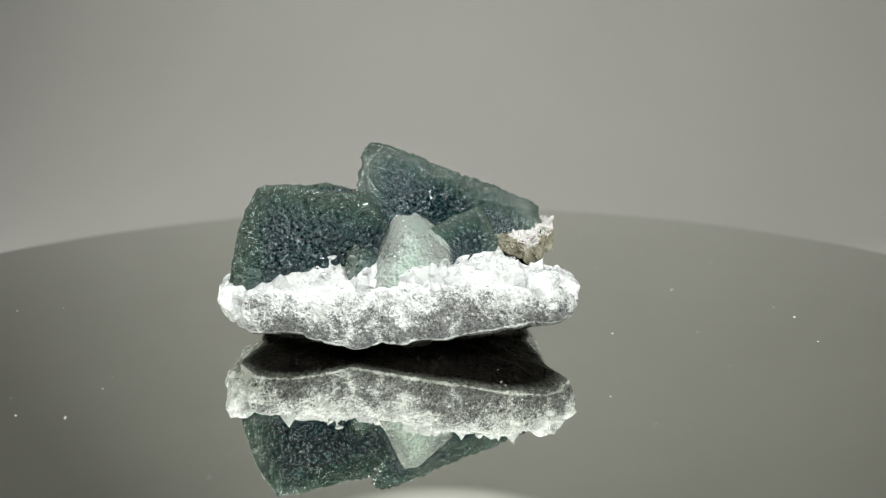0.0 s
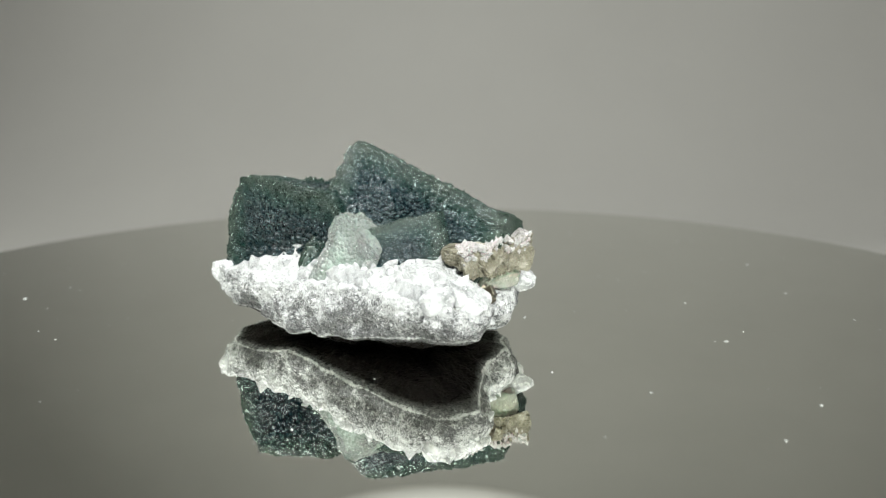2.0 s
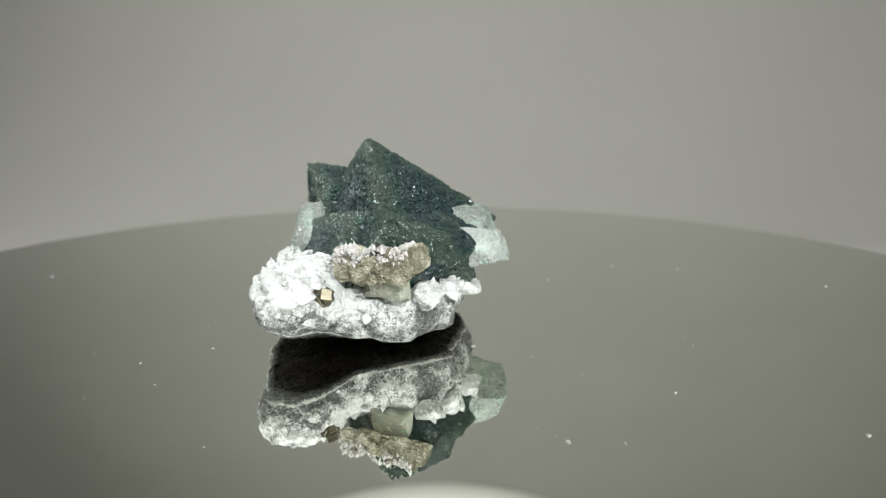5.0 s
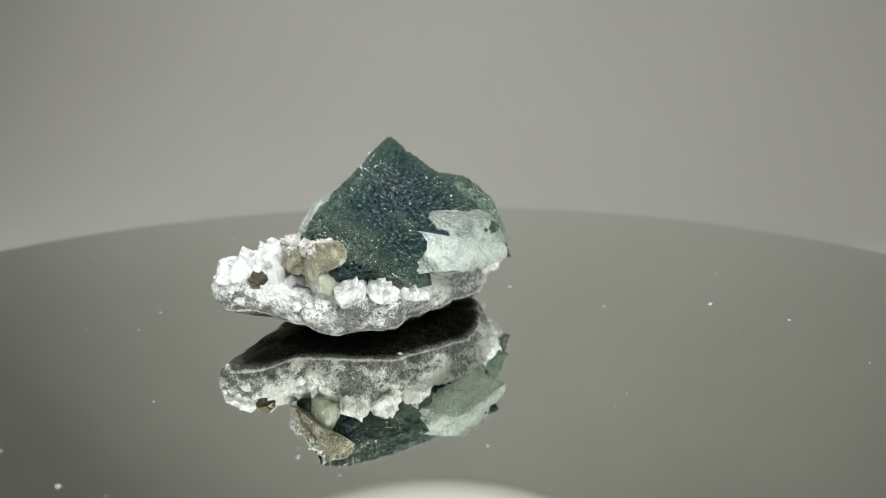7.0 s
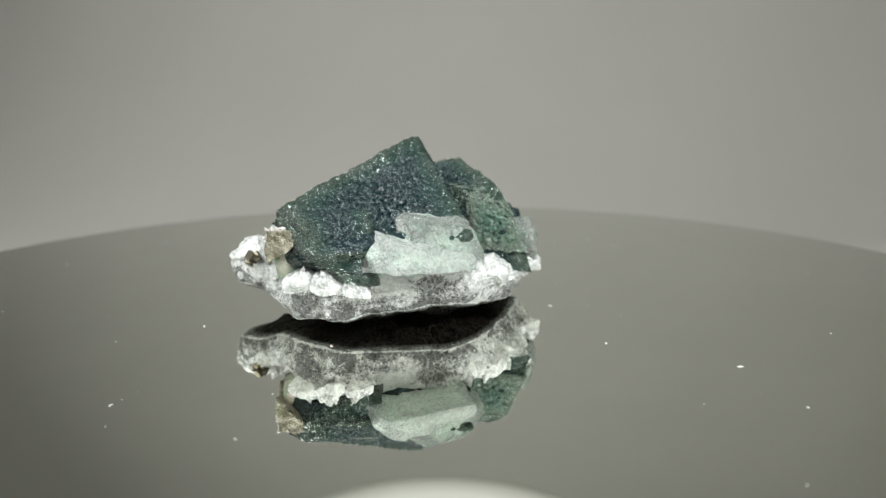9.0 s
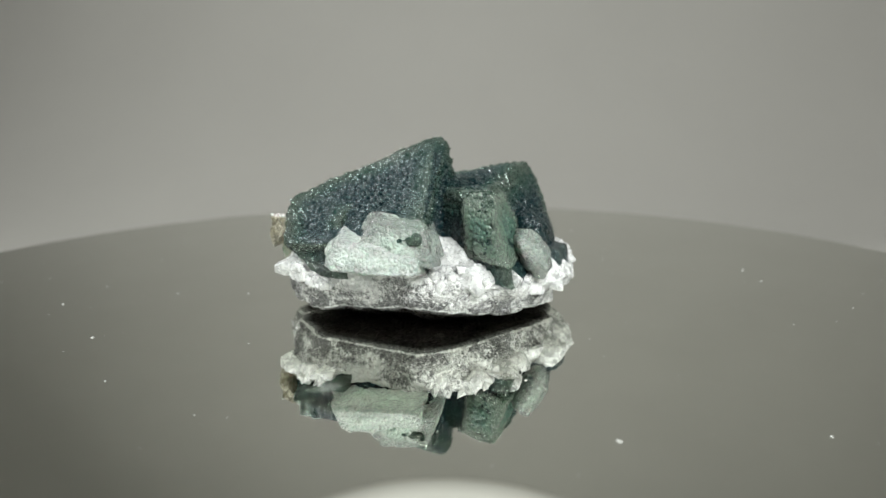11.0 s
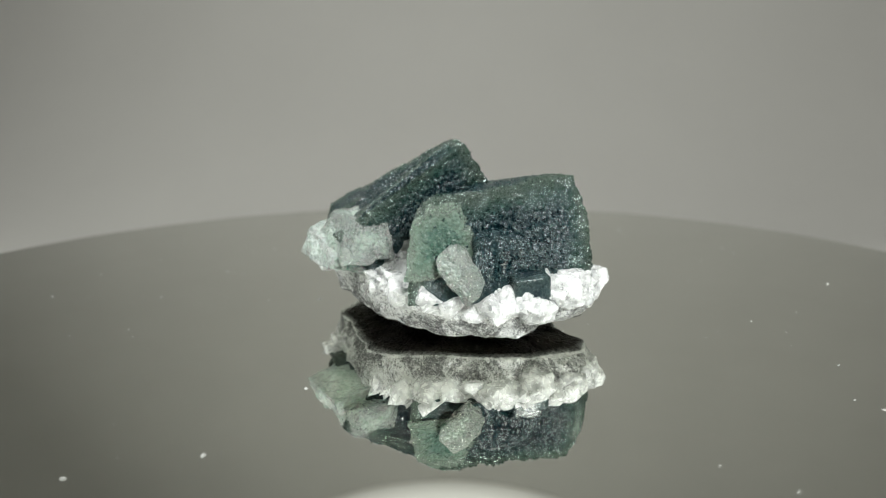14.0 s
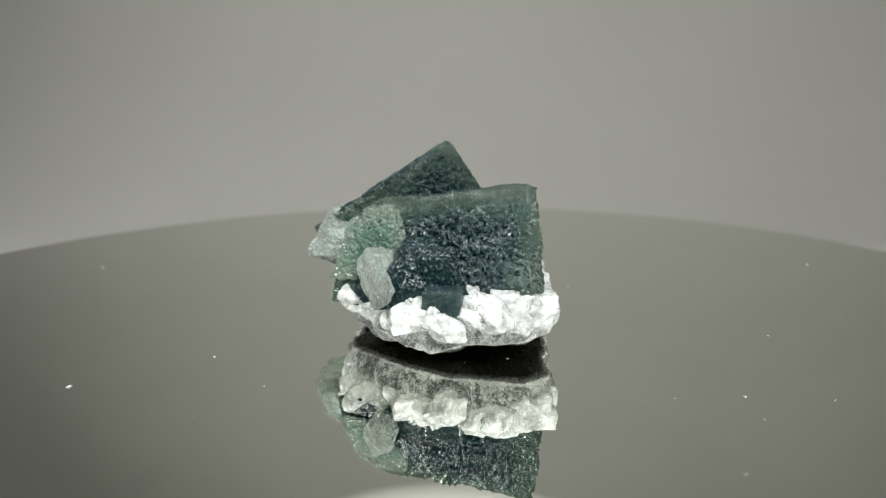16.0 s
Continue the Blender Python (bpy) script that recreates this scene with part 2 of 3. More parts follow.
def turntable():
    thing = new("turntable")
    tagged(thing, "round mirror-topped turntable with a slim dark rim", "turntable")
    n = 240

    def lathe(name, prof, material, label):
        v, f = [], []
        for r, z in prof:
            v += [(max(r, 1e-4) * U * math.cos(6.2831853 * i / n), max(r, 1e-4) * U * math.sin(6.2831853 * i / n), z * U) for i in range(n)]
        for a in range(len(prof) - 1):
            for i in range(n):
                f.append((a * n + i, (a + 1) * n + i, (a + 1) * n + (i + 1) % n, a * n + (i + 1) % n))
        return mesh_object(name, v, f, material, thing, label, False)

    lathe("mirror_top", [(0.0, BED), (R_DISC - 0.05, BED), (R_DISC - 0.015, BED - 0.01), (R_DISC, BED - 0.03), (R_DISC, BED - 0.09), (R_DISC - 0.02, BED - 0.10), (0.0, BED - 0.10)], MIRROR,
          "round mirror plate")
    bm = bmesh.new()
    bmesh.ops.create_cone(bm, cap_ends=True, segments=96, radius1=1.7 * U, radius2=1.6 * U, depth=0.038)
    for q in bm.verts:
        q.co.z += (BED - 0.1) * U - 0.019
    part("base", bm, DARK_PLASTIC, thing, "dark plastic motor base", True)
    return thing


TABLE = turntable()

# ---- mineral specimen ----
SPECIMEN = new("mineral_specimen")
tagged(SPECIMEN, "dark green fluorite crystals on white quartz matrix standing on a mirror", "mineral")
OUTLINE = ((0.66, -0.50), (0.645, -0.40), (0.57, -0.26), (0.555, -0.10), (0.50, 0.04), (0.41, 0.16), (0.22, 0.205), (-0.05, 0.29),
           (-0.24, 0.29), (-0.44, 0.18), (-0.60, 0.05), (-0.71, -0.14), (-0.72, -0.42), (-0.62, -0.55), (-0.27, -0.575), (0.05, -0.615), (0.48, -0.645), (0.60, -0.62))
# height of the lower rim, by compass angle round the middle (degrees, height)
UNDER = ((-180, 0.04), (-155, 0.075), (-140, 0.08), (-128, 0.06), (-115, 0.028), (-90, 0.053), (-62, 0.085), (-40, 0.13), (-20, 0.115), (-10, 0.06),
         (8, 0.035), (25, 0.04), (55, 0.065), (95, 0.085), (115, 0.06), (140, 0.025), (160, 0.022), (180, 0.04))
# height of the upper rim
OVER = ((-180, 0.25), (-155, 0.235), (-140, 0.23), (-115, 0.225), (-90, 0.265), (-60, 0.275), (-35, 0.26), (-20, 0.24), (-5, 0.20), (10, 0.21),
        (40, 0.22), (70, 0.24), (95, 0.25), (120, 0.23), (150, 0.245), (180, 0.25))
MID = np.array([-0.02, -0.17])


def rim_radius(a):
    d = np.array([math.cos(a), math.sin(a)])
    best = 0.1
    for i in range(len(OUTLINE)):
        p, q = np.array(OUTLINE[i]) - MID, np.array(OUTLINE[(i + 1) % len(OUTLINE)]) - MID
        e = q - p
        den = d[0] * e[1] - d[1] * e[0]
        if abs(den) > 1e-9:
            s = (p[0] * e[1] - p[1] * e[0]) / den
            u = (p[0] * d[1] - p[1] * d[0]) / den
            if s > 0 and -1e-6 <= u <= 1 + 1e-6:
                best = max(best, s)
    return best


def sprinkle(name, points, normals, sizes, material, label, seed, zones=None):
    """A skin of tiny crystal points, too small to count, joined in one mesh."""
    r = np.random.RandomState(seed)
    v, f = [], []
    for p, n, s in zip(points, normals, sizes):
        n = n / np.linalg.norm(n) + r.normal(size=3) * 0.45 + np.array([0, 0, 0.25])
        n /= np.linalg.norm(n)
        a = np.cross(n, r.normal(size=3))
        a /= np.linalg.norm(a)
        c = np.cross(n, a)
        k = len(v)
        for h, w in ((-1.0, 1.0), (r.uniform(-0.1, 0.5), 0.95)):
            for j in range(5):
                t = 1.2566 * j
                v.append((p + s * (h * n + w * (math.cos(t) * a + math.sin(t) * c))) * U)
        v.append((p + s * (r.uniform(1.0, 1.8) * n + r.uniform(-0.3, 0.3) * a)) * U)
        for j in range(5):
            q = (j + 1) % 5
            f.append((k + j, k + q, k + 5 + q, k + 5 + j))
            f.append((k + 5 + j, k + 5 + q, k + 10))
    ob = mesh_object(name, v, f, material, SPECIMEN, label, False, None if zones is None else np.repeat(zones, 11))
    ob["kind"] = "stuff"


def sugar(p, out, zone):
    r = np.random.RandomState(77)
    pick = np.where((zone < 0.45) & (p[:, 2] > 0.14) & (np.hypot(p[:, 0] - MID[0], p[:, 1] - MID[1]) > 0.30))[0]
    patchy = waves(p[pick], 3.5, 91) - zone[pick] * 2.2 + r.normal(size=len(pick)) * 0.5
    pick = pick[patchy > -0.55]
    pick = r.choice(pick, min(220, len(pick)), replace=False)
    sprinkle("quartz_sugar", p[pick], out[pick], 0.006 + 0.022 * r.uniform(size=len(pick)) ** 2, QUARTZ, "skin of tiny white quartz points", 78)


def druse_points():
    r = np.random.RandomState(12)
    along, across = np.array([0.465, 0.885, 0.12]), np.array([0.885, -0.465, 0])
    pts, nrm = [], []
    for i in range(420):
        a, c = r.uniform(-0.15, 0.16), r.uniform(-0.02, 0.06)
        z = 0.405 + 0.012 * math.sin(a * 45) - (0.05 * r.uniform() if c > 0.05 else 0.0)
        pts.append(np.array([0.512, -0.172, z]) + along * a + across * c)
        nrm.append(np.array([0.3, -0.2, 1.0]) + (across * 1.5 if c > 0.05 else 0))
    sprinkle("druse_sugar", pts, nrm, r.uniform(0.006, 0.014, size=len(pts)), DRUSE_PALE, "pale sugary quartz grains on the crust", 79)


def matrix_rock():
    n = 420
    ang = np.linspace(-math.pi, math.pi, n, endpoint=False)
    rad = np.array([rim_radius(a) for a in ang])
    rad = sum(np.roll(rad, k) for k in range(-3, 4)) / 7.0
    low = np.interp(np.degrees(ang), [a for a, b in UNDER], [b for a, b in UNDER])
    top = np.interp(np.degrees(ang), [a for a, b in OVER], [b for a, b in OVER])
    rings = []
    for s in np.linspace(0.02, 0.94, 18):
        rings.append((s, "under", s))
    for s in np.linspace(0, 1, 22):
        rings.append((1.0, "side", s))
    for s in np.linspace(0.97, 0.02, 18):
        rings.append((s, "over", s))
    pts, zone = [], []
    for s, kind, u in rings:
        if kind == "under":
            # zone above 2 gives the underside its painted shade
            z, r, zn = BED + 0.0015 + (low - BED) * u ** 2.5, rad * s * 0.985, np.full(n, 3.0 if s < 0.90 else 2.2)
        elif kind == "side":
            bulge = 0.955 + 0.075 * math.sin(math.pi * min(1.0, u * 0.75))
            # grain patches by angle; the one at 45 paints in the unlit flank's shade
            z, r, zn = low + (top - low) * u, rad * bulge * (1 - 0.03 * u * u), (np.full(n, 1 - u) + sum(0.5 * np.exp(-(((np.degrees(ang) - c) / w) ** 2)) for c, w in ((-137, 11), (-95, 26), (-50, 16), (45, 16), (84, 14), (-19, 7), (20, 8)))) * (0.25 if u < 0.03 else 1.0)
        else:
            z, r, zn = np.minimum(top + (1 - u) * 0.28, 0.34), rad * s * 0.94, np.zeros(n)
        pts.append(np.stack([MID[0] + r * np.cos(ang), MID[1] + r * np.sin(ang), z], 1))
        zone.append(zn)
    p = np.concatenate(pts)
    zone = np.concatenate(zone)
    out = np.stack([p[:, 0] - MID[0], p[:, 1] - MID[1], (p[:, 2] - 0.13) * 2.0], 1)
    out /= np.linalg.norm(out, axis=1)[:, None]
    d1, _ = pebbles(p, 0.075, 5)
    e1, _ = pebbles(p, 0.03, 6)
    g1, _ = pebbles(p, 0.13, 7)
    move = 0.030 * (0.7 - 1.3 * g1) + 0.020 * (0.8 - 1.5 * d1) + 0.007 * (0.7 - 1.4 * e1) + 0.008 * waves(p, 5, 8)
    edge = np.clip(np.hypot(p[:, 0] - MID[0], p[:, 1] - MID[1]) / 0.3, 0, 1)
    move *= edge
    p = p + out * move[:, None]
    p[:, 2] = np.maximum(p[:, 2], BED + 0.0015)
    f = []
    for a in range(len(rings) - 1):
        for i in range(n):
            f.append((a * n + i, a * n + (i + 1) % n, (a + 1) * n + (i + 1) % n, (a + 1) * n + i))
    f.append(tuple(range(n))[::-1])
    f.append(tuple((len(rings) - 1) * n + i for i in range(n)))
    sugar(p, out, zone)
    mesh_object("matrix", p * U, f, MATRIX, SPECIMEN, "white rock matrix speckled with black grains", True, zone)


matrix_rock()

# large tilted fluorite crystal: three edges run down from its peak
E1 = Vector((0.926, 0.050, -0.375)).normalized()
EB = Vector((0.120, 0.815, -0.550)).normalized()
EA = Vector((-0.110, -0.520, -0.850)).normalized()
PEAK = Vector((-0.160, -0.165, 0.800))


def faced(name, centre, faces, material, label, **kw):
    """A crystal bounded by faces, each given by its outward normal and one point on it."""
    mid = Vector(centre)
    planes = []
    for nrm, point in faces:
        nrm = Vector(nrm).normalized()
        planes.append((tuple(nrm), nrm.dot(Vector(point) - mid)))
    return solid(name, centre, planes, material, SPECIMEN, label, **kw)


LARGE = faced("fluorite_crystal", (0.12, -0.12, 0.44),
      ((E1.cross(EB), PEAK), (EA.cross(E1), PEAK), (EB.cross(EA), PEAK), ((-0.55, 0.48, 0.68), PEAK + EB * 0.3 + Vector((0.010, -0.010, -0.014))), ((0.0, 0.0, 1.0), (0, 0, 0.788)), ((0.97, 0.12, -0.05), (0.560, -0.10, 0.45)), ((0.70, 0.10, -0.70), (0.56, -0.05, 0.35)), ((0, 0, -1), (0, 0, 0.12)),
       ((0.25, 0.75, -0.6), (0.3, 0.25, 0.37)), ((-0.75, -0.05, -0.62), (-0.25, 0.08, 0.28)), ((0.1, -1, 0.0), (0.2, -0.46, 0.3))),
      FLUORITE, "large dark green fluorite cube with pebbled faces", level=7, seed=11, rough=0.012, grain=0.024, lump=0.006, rim=0.16, edged=6, smooth=False)
# smaller crystals grown into both sides of the large one
faced("fluorite_crystal", (0.27, -0.30, 0.36), (((0.454, -0.737, 0.502), (0.30, -0.30, 0.45)), ((0.90, 0.05, 0.42), (0.345, -0.26, 0.45)), ((-0.42, 0.15, 0.90), (0.24, -0.30, 0.492)),
      ((-1, 0, 0), (0.10, 0, 0)), ((0, 1, 0), (0, -0.1, 0)), ((0, 0, -1), (0, 0, 0.2))),
      FLUORITE, "small dark fluorite cube grown into the large one", level=6, seed=17, rough=0.008, grain=0.022, lump=0.005, rim=0.12, smooth=False)
faced("fluorite_crystal", (0.40, 0.05, 0.33), (((0.30, 0.90, 0.30), (0.38, 0.165, 0.40)), ((-0.85, 0.45, 0.1), (0.255, 0.15, 0.40)), ((0.16, 0.36, 0.92), (0.40, 0.09, 0.466)), ((0.97, 0.2, 0.05), (0.535, 0, 0.4)), ((0.70, 0.25, -0.65), (0.52, 0.08, 0.31)),
      ((0, -1, 0), (0, -0.08, 0)), ((0.1, 0.2, -1), (0.4, 0.1, 0.20))),
      FLUORITE, "dark green fluorite cube grown low into the large one", level=6, seed=19, rough=0.009, grain=0.022, lump=0.006, rim=0.11, smooth=False)
# second fluorite cube
Q = Vector((-0.540, -0.450, 0.630))
SECOND = faced("fluorite_crystal", (-0.40, -0.18, 0.38),
      (((0.14, 0.08, 0.987), Q), ((-0.76, 0.27, 0.58), Q), ((-0.87, 0.32, 0.34), Q + Vector((-0.065, -0.012, -0.085))), ((-0.94, 0.33, 0.08), (-0.70, -0.30, 0.40)),
       ((0.15, -0.985, 0.06), Q), ((-0.82, -0.52, 0.12), (-0.645, -0.47, 0.45)), ((0.75, 0.65, 0.05), (-0.295, 0.13, 0.42)),
       ((0.30, 0.45, 0.84), (-0.325, 0.11, 0.54)), ((0.8, 0.05, 0.6), (-0.17, -0.4, 0.58)), ((0.90, 0.1, 0.1), (0.04, -0.2, 0.36)), ((0, 0, -1), (0, 0, 0.18))),
      FLUORITE, "dark green fluorite cube with pale edges", level=7, seed=23, rough=0.012, grain=0.024, lump=0.007, rim=0.15, edged=7, smooth=False)
solid("green_shard", (0.03, -0.47, 0.31), [((-0.80, -0.2, 0.35), 0.115), ((0.60, -0.3, 0.62), 0.13), ((0.1, -1, 0.25), 0.05), ((0, 1, 0), 0.09), ((0.2, 0.1, -1), 0.14), ((1, 0, 0), 0.14), ((-0.1, 0, 1), 0.2)],
      FLUORITE_PALE, SPECIMEN, "pale green translucent fluorite shard", level=6, seed=31, rough=0.009, grain=0.032, lump=0.004, lump_scale=6)
faced("green_shard", (-0.40, 0.12, 0.38), (((0.75, 0.65, 0.05), (-0.285, 0.14, 0.42)), ((-0.87, 0.32, 0.34), (-0.464, 0.10, 0.40)), ((-0.94, 0.33, 0.08), (-0.558, 0.10, 0.38)),
      ((0.30, 0.45, 0.84), (-0.322, 0.12, 0.535)), ((0, 0, 1), (0, 0, 0.54)), ((0.35, -0.94, 0.0), (-0.40, 0.055, 0.40)), ((0, 0, -1), (0, 0, 0.28))),
      FLUORITE_MID, "pale green fluorite shard on the cube's corner", level=6, seed=37, rough=0.010, grain=0.022, lump=0.006, lump_scale=6, rim=0.09, smooth=False)
faced("dark_facet", (-0.56, -0.03, 0.33), (((-0.93, 0.30, 0.18), (-0.615, -0.02, 0.33)), ((0.5, 0.8, 0.3), (-0.55, 0.05, 0.36)), ((0.1, -0.9, 0.5), (-0.6, -0.14, 0.36)), ((0, 0.2, 1), (-0.6, 0, 0.42)),
      ((1, 0, 0), (-0.48, 0, 0)), ((0, 0, -1), (0, 0, 0.2))),
      FLUORITE, "smooth blue-black fluorite face with cleavage steps", level=6, seed=39, rough=0.012, grain=0.07, lump=0.012, lump_scale=7, rim=0.06, facet=True, smooth=False, edged=0)
solid("pale_slab", (0.10, 0.318, 0.33), [((0.18, 0.96, 0.2), 0.085), ((-0.2, -1, 0), 0.12), ((-0.95, 0.1, 0.1), 0.18), ((0.95, 0.2, 0.1), 0.20), ((0.7, 0.1, 0.7), 0.155), ((-0.2, 0.1, 1), 0.05), ((0.1, 0.2, -1), 0.065)],
      FLUORITE_WHITE, SPECIMEN, "pale green-white fluorite slab", level=6, seed=41, rough=0.017, grain=0.06, facet=True, lump=0.010, lump_scale=5, smooth=False)
solid("pale_slab", (-0.01, 0.305, 0.40), [((0.1, 0.95, 0.35), 0.065), ((0, -1, 0), 0.12), ((-0.9, 0.2, 0.3), 0.10), ((0.7, 0.2, 0.55), 0.14), ((-0.15, 0, 1), 0.068), ((0, 0, -1), 0.1)],
      FLUORITE_PALE, SPECIMEN, "pale translucent green fluorite plate", level=6, seed=43, rough=0.017, grain=0.06, facet=True, lump=0.008, lump_scale=5, smooth=False)
solid("oval_crystal", (-0.535, 0.125, 0.30), [((-0.6, 0.8, 0.1), 0.055), ((0.6, -0.8, 0), 0.09), ((0.5, 0.4, 0.77), 0.105), ((-0.5, -0.4, -0.77), 0.12), ((0.6, 0.45, -0.62), 0.055), ((-0.6, -0.45, 0.62), 0.055), ((0.9, 0.3, 0.1), 0.08), ((-0.9, -0.3, 0.1), 0.085)],
      FLUORITE_PALE, SPECIMEN, "pale oval crystal leaning on the fluorite cube", level=6, seed=47, rough=0.010, grain=0.05, facet=True, lump=0.007, lump_scale=6, soft=0.06, smooth=False)
solid("dark_cube", (-0.65, -0.11, 0.225), [((-0.9, 0.3, 0.2), 0.065), ((0.9, -0.3, 0), 0.1), ((0.3, 0.9, 0.1), 0.075), ((-0.3, -0.9, 0), 0.075), ((-0.2, 0.1, 1), 0.055), ((0, 0, -1), 0.08)],
      FLUORITE_DARK, SPECIMEN, "smooth dark blue fluorite cube", level=5, seed=53, rough=0.0015, grain=0.05, lump=0.004, lump_scale=4)
solid("druse_crust", (0.512, -0.172, 0.375), [((0.885, -0.465, 0.1), 0.055), ((-0.885, 0.465, 0), 0.1), ((0.465, 0.885, 0.0), 0.165), ((-0.465, -0.885, 0.0), 0.155), ((-0.06, -0.11, 1), 0.032), ((-0.55, 0.3, -0.8), 0.035)],
      DRUSE, SPECIMEN, "tan sugary quartz crust on the fluorite", level=6, seed=59, rough=0.013, grain=0.028, lump=0.014, lump_scale=7, smooth=False)
solid("cream_quartz", (0.45, -0.14, 0.29), [((0.84, -0.5, 0.1), 0.075), ((-0.84, 0.5, 0), 0.1), ((0.53, 0.84, 0.0), 0.12), ((-0.53, -0.84, 0.0), 0.12), ((0, 0, 1), 0.07), ((0, 0, -1), 0.07)],
      CREAM, SPECIMEN, "cream quartz below the crust", level=5, seed=61, rough=0.008, grain=0.05, lump=0.012, lump_scale=6)


def fluorite_grains(crystal, count, seed):
    """Tiny glittering crystal steps that cover the faces of a fluorite crystal."""
    me = crystal.data
    n = len(me.vertices)
    co, nrm, zone = np.zeros(n * 3, np.float32), np.zeros(n * 3, np.float32), np.zeros(n, np.float32)
    me.vertices.foreach_get("co", co)
    me.vertices.foreach_get("normal", nrm)
    me.attributes["zone"].data.foreach_get("value", zone)
    co, nrm = co.reshape(-1, 3).astype(float) / U, nrm.reshape(-1, 3).astype(float)
    r = np.random.RandomState(seed)
    pick = r.choice(np.where(co[:, 2] > 0.26)[0], count, replace=False)
    sizes = r.uniform(0.0055, 0.0115, size=count)
    sprinkle("fluorite_sugar", co[pick] - nrm[pick] * sizes[:, None] * 0.75, nrm[pick], sizes, GRAINS, "tiny glittering green crystal steps", seed + 1, zone[pick])


fluorite_grains(LARGE, 1700, 301)
fluorite_grains(SECOND, 1400, 305)

LUMPS = []


def white_lump(centre, size, seed, squash=0.75):
    r = np.random.RandomState(seed)
    planes = []
    for i in range(18):
        a = r.normal(size=3)
        a /= np.linalg.norm(a)
        s = size * (squash if abs(a[2]) > 0.6 else 1.0)
        planes.append((tuple(a), s * r.uniform(0.8, 1.1)))
    for a in ((1, 0, 0), (-1, 0, 0), (0, 1, 0), (0, -1, 0), (0, 0, 1), (0, 0, -1)):
        planes.append((a, size * (squash if a[2] else 1.2)))
    solid("quartz_lump", centre, planes, QUARTZ, SPECIMEN, "lump of milky white quartz", level=5, seed=seed, rough=0.011, grain=0.055, facet=True, lump=size * 0.07, lump_scale=6, smooth=False)


for c, s in (((-0.645, -0.425, 0.185), 0.085), ((-0.64, -0.34, 0.205), 0.075), ((-0.62, -0.03, 0.19), 0.07), ((-0.69, -0.20, 0.175), 0.07), ((-0.70, -0.32, 0.16), 0.07), ((-0.64, -0.07, 0.165), 0.075), ((-0.45, 0.11, 0.17), 0.08), ((-0.68, -0.37, 0.15), 0.07), ((-0.59, 0.01, 0.175), 0.08), ((-0.69, -0.10, 0.15), 0.07), ((0.59, -0.50, 0.205), 0.08), ((-0.40, 0.17, 0.175), 0.105), ((-0.29, 0.22, 0.20), 0.09),
             ((-0.53, 0.03, 0.165), 0.08), ((0.12, -0.52, 0.225), 0.085), ((0.36, 0.12, 0.20), 0.075), ((0.27, -0.53, 0.235), 0.075), ((0.42, -0.49, 0.235), 0.07), ((0.60, -0.48, 0.245), 0.08), ((0.52, -0.53, 0.24), 0.075), ((0.45, 0.13, 0.215), 0.055), ((0.37, 0.205, 0.20), 0.05), ((0.53, 0.02, 0.215), 0.06), ((-0.67, -0.28, 0.19), 0.085)):
    LUMPS.append((c, s))
    white_lump(c, s, int(abs(c[0]) * 1000 + abs(c[1]) * 333))


def lump_points():
    r = np.random.RandomState(15)
    pts, nrm = [], []
    for c, size in LUMPS:
        for k in range(7):
            d = r.normal(size=3)
            d[2] = abs(d[2])
            d /= np.linalg.norm(d)
            pts.append(np.array(c) + d * size * np.array([0.95, 0.95, 0.78]))
            nrm.append(d)
    sprinkle("lump_sugar", pts, nrm, 0.008 + 0.018 * r.uniform(size=len(pts)) ** 1.5, QUARTZ, "tiny white quartz points on the lumps", 80)


lump_points()


def pyrite():
    bm = bmesh.new()
    r = random.Random(4)
    for i in range(7):
        m = Matrix.Translation(Vector((0.615 + r.uniform(-0.022, 0.022), -0.37 + r.uniform(-0.022, 0.022), 0.245 + r.uniform(-0.018, 0.018))) * U)
        m = m @ Euler((r.uniform(0, 3), r.uniform(0, 3), r.uniform(0, 3))).to_matrix().to_4x4()
        bmesh.ops.create_cube(bm, size=r.uniform(0.03, 0.05) * U, matrix=m)
    bmesh.ops.bevel(bm, geom=bm.edges[:], offset=0.003 * U, segments=1, affect="EDGES")
    part("pyrite_cluster", bm, PYRITE, SPECIMEN, "small dark brassy pyrite cluster")


pyrite()
druse_points()


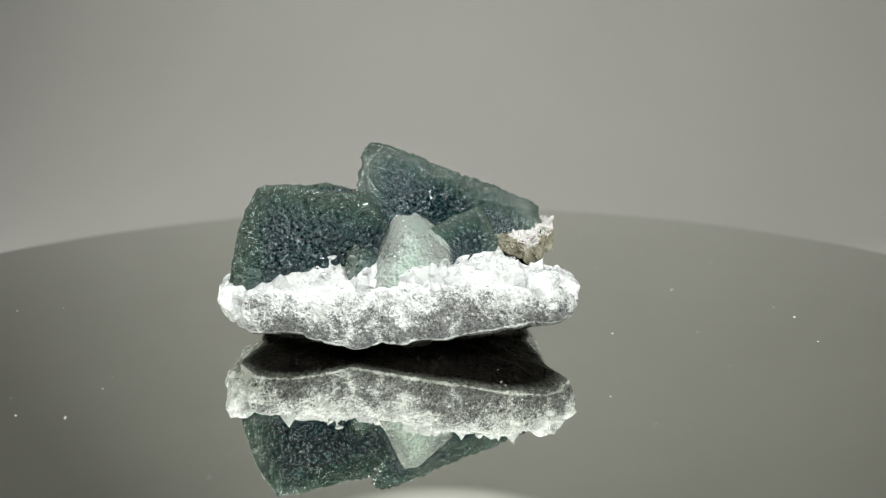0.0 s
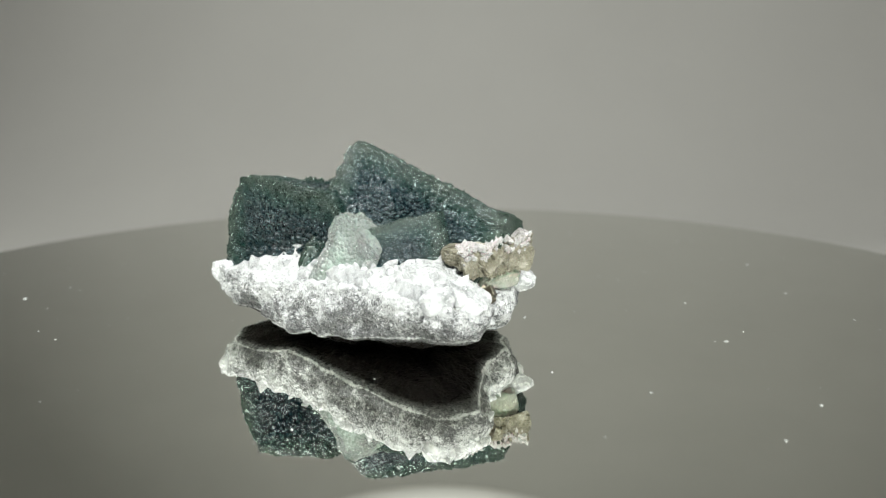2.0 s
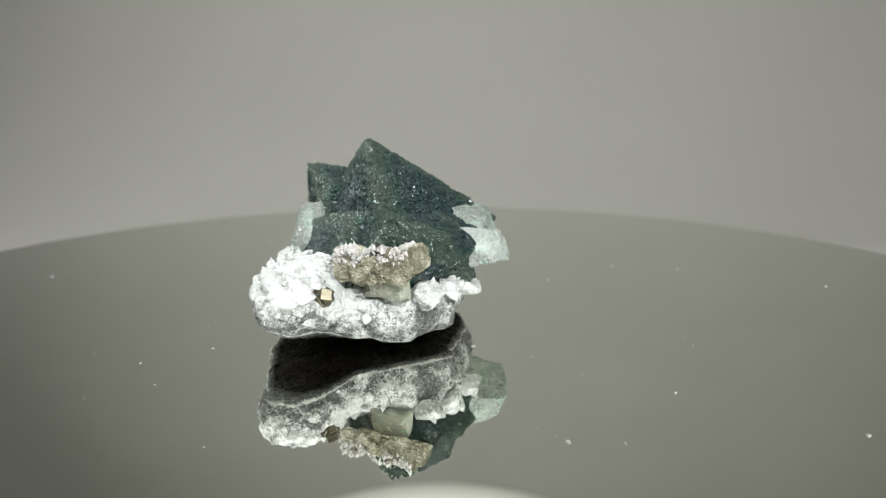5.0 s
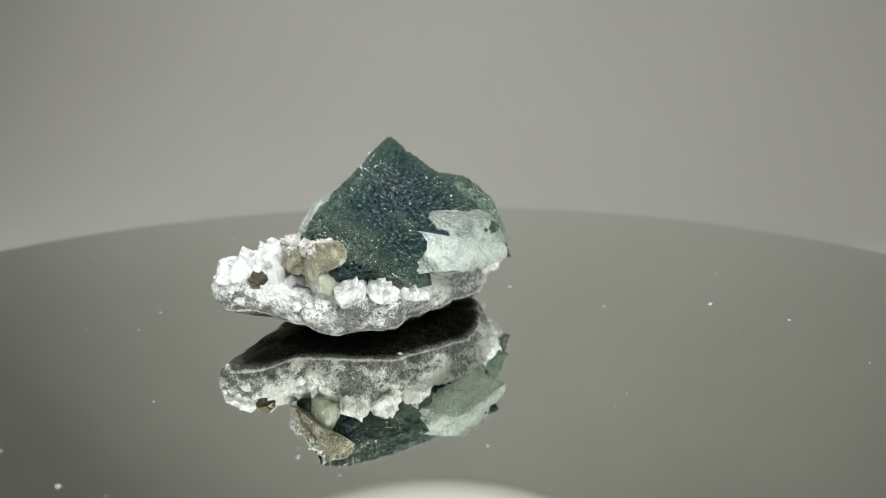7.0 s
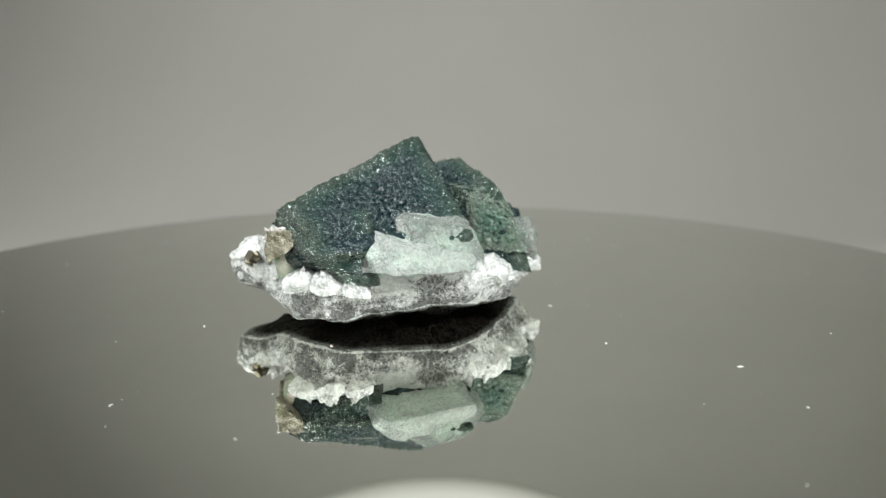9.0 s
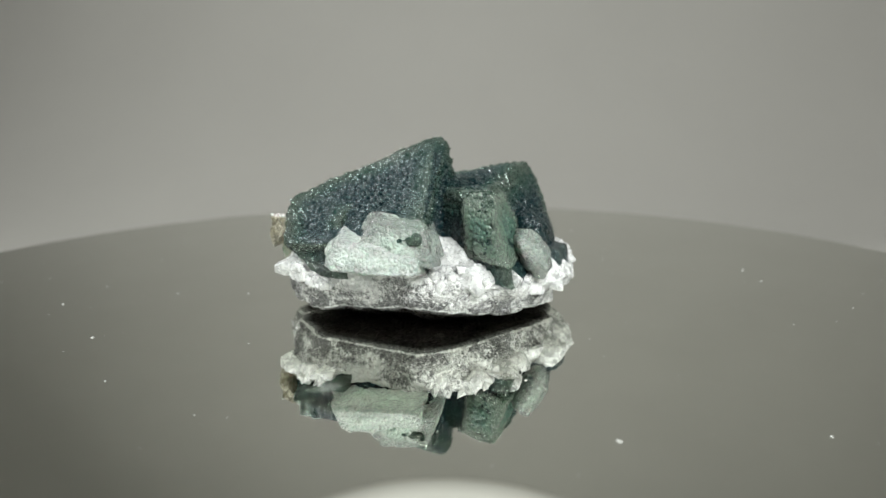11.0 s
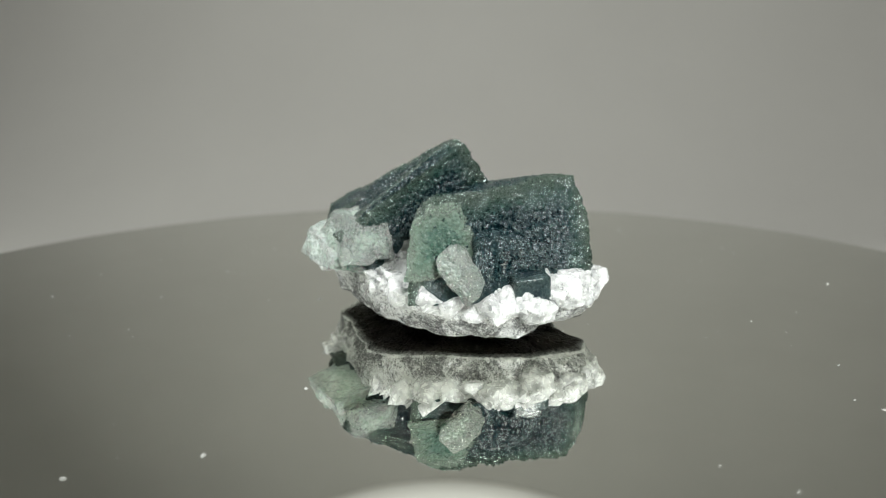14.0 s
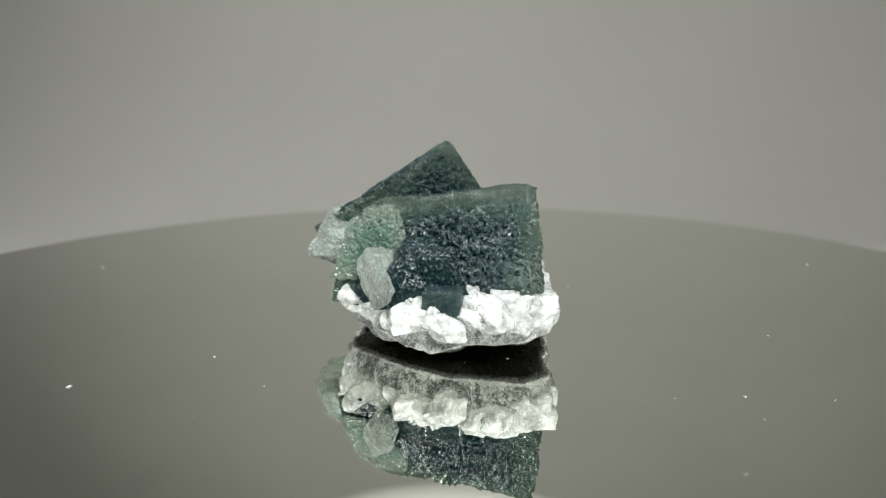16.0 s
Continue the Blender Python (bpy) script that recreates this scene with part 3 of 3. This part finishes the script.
def quartz_points():
    """Small pointed quartz crystals along the rim; a few shapes, shared."""
    shapes = []
    r = random.Random(9)
    for s in range(6):
        bm = bmesh.new()
        w, tip = 1.0, r.uniform(0.35, 0.85)
        low, mid = [], []
        for i in range(6):
            a = math.radians(60 * i + r.uniform(-9, 9))
            k = r.uniform(0.8, 1.15)
            low.append(bm.verts.new((0.9 * k * math.cos(a), 0.9 * k * math.sin(a), -0.9)))
            mid.append(bm.verts.new((w * k * math.cos(a), w * k * math.sin(a), r.uniform(0.1, 0.6))))
        top = bm.verts.new((r.uniform(-0.25, 0.25), r.uniform(-0.25, 0.25), 0.45 + tip))
        for i in range(6):
            j = (i + 1) % 6
            bm.faces.new((low[i], low[j], mid[j], mid[i]))
            bm.faces.new((mid[i], mid[j], top))
        bm.faces.new(low[::-1])
        me = bpy.data.meshes.new("quartz_crystal")
        bm.normal_update()
        bm.to_mesh(me)
        bm.free()
        me.materials.append(QUARTZ)
        shapes.append(me)
    # stretches of the rim: from and to compass angle, number, how far in, size
    for a0, a1, count, inset, size in ((-152, -125, 14, (0.02, 0.14), (0.022, 0.042)), (-125, -95, 34, (0.02, 0.15), (0.02, 0.044)), (-95, -60, 50, (0.02, 0.16), (0.02, 0.044)),
                                       (-60, -28, 50, (0.01, 0.2), (0.02, 0.044)), (-28, 8, 30, (0.02, 0.12), (0.022, 0.046)), (8, 60, 44, (0.01, 0.07), (0.022, 0.046)),
                                       (100, 150, 16, (0.03, 0.12), (0.018, 0.034)), (150, 205, 26, (0.02, 0.09), (0.016, 0.032))):
        for i in range(count):
            deg = r.uniform(a0, a1)
            deg = deg - 360 if deg > 180 else deg
            a = math.radians(deg)
            rr = rim_radius(a) * 0.93 - 0.02 - r.uniform(*inset)
            z = float(np.interp(deg, [q for q, w in OVER], [w for q, w in OVER])) + r.uniform(-0.012, 0.03)
            s = r.uniform(*size)
            ob = new("quartz_crystal", r.choice(shapes))
            ob.parent = SPECIMEN
            ob.matrix_basis = (Matrix.Translation(Vector((MID[0] + rr * math.cos(a), MID[1] + rr * math.sin(a), z)) * U)
                               @ Euler((r.uniform(-0.4, 0.4) - 0.4 * math.sin(a), r.uniform(-0.4, 0.4) + 0.4 * math.cos(a), r.uniform(0, 6))).to_matrix().to_4x4()
                               @ Matrix.Diagonal((s * U, s * U, s * U * r.uniform(0.7, 1.25), 1)))


quartz_points()

# ---- dust on the mirror ----


def dust():
    r = random.Random(21)
    v, f = [], []
    known = ((-0.62, 0.252), (-1.798, -0.824), (-0.731, 1.235), (0.864, -0.318), (0.481, 0.217))
    spots = [(x, y, 0.007) for x, y in known]
    for i in range(110):
        rad, a = math.sqrt(r.uniform(0.06, 1)) * 2.6, r.uniform(0, 6.283)
        spots.append((rad * math.cos(a), rad * math.sin(a), r.uniform(0.0015, 0.0035) if r.random() < 0.88 else r.uniform(0.004, 0.006)))
    for x, y, s in spots:
        if (x + 0.02) ** 2 + (y + 0.17) ** 2 < 0.3 and len(v) > 40:
            continue
        a, k = r.uniform(0, 3.14), r.uniform(1.0, 2.2)
        b = len(v)
        for i in range(6):
            c = 6.283 * i / 6
            dx, dy = s * k * math.cos(c), s * math.sin(c) * r.uniform(0.6, 1.2)
            v.append(((x + dx * math.cos(a) - dy * math.sin(a)) * U, (y + dx * math.sin(a) + dy * math.cos(a)) * U, (BED + 0.0004) * U))
        v.append((x * U, y * U, (BED + s * 0.9) * U))
        for i in range(6):
            f.append((b + i, b + (i + 1) % 6, b + 6))
    ob = mesh_object("dust", v, f, DUST, None, "", False)
    return tagged(ob, "scattered white dust specks lying on the mirror", "dust", kind="stuff")


SPECKS = dust()


# ---- movement: the turntable carries the specimen round, clockwise from above ----
RATE = 16.627


def motions():
    rows, tilt = [], []
    for i in range(33):
        t = i * 0.5
        turn = pose(0, 0, 0, 0, 0, -RATE * t)
        rows.append((t, turn))
        tilt.append((t, turn @ WOBBLE))
    walk(SPECIMEN, rows)
    walk(TABLE, tilt)
    walk(SPECKS, tilt)


WOBBLE = pose(0, 0, 0, -0.18, 0.03, 0)
motions()
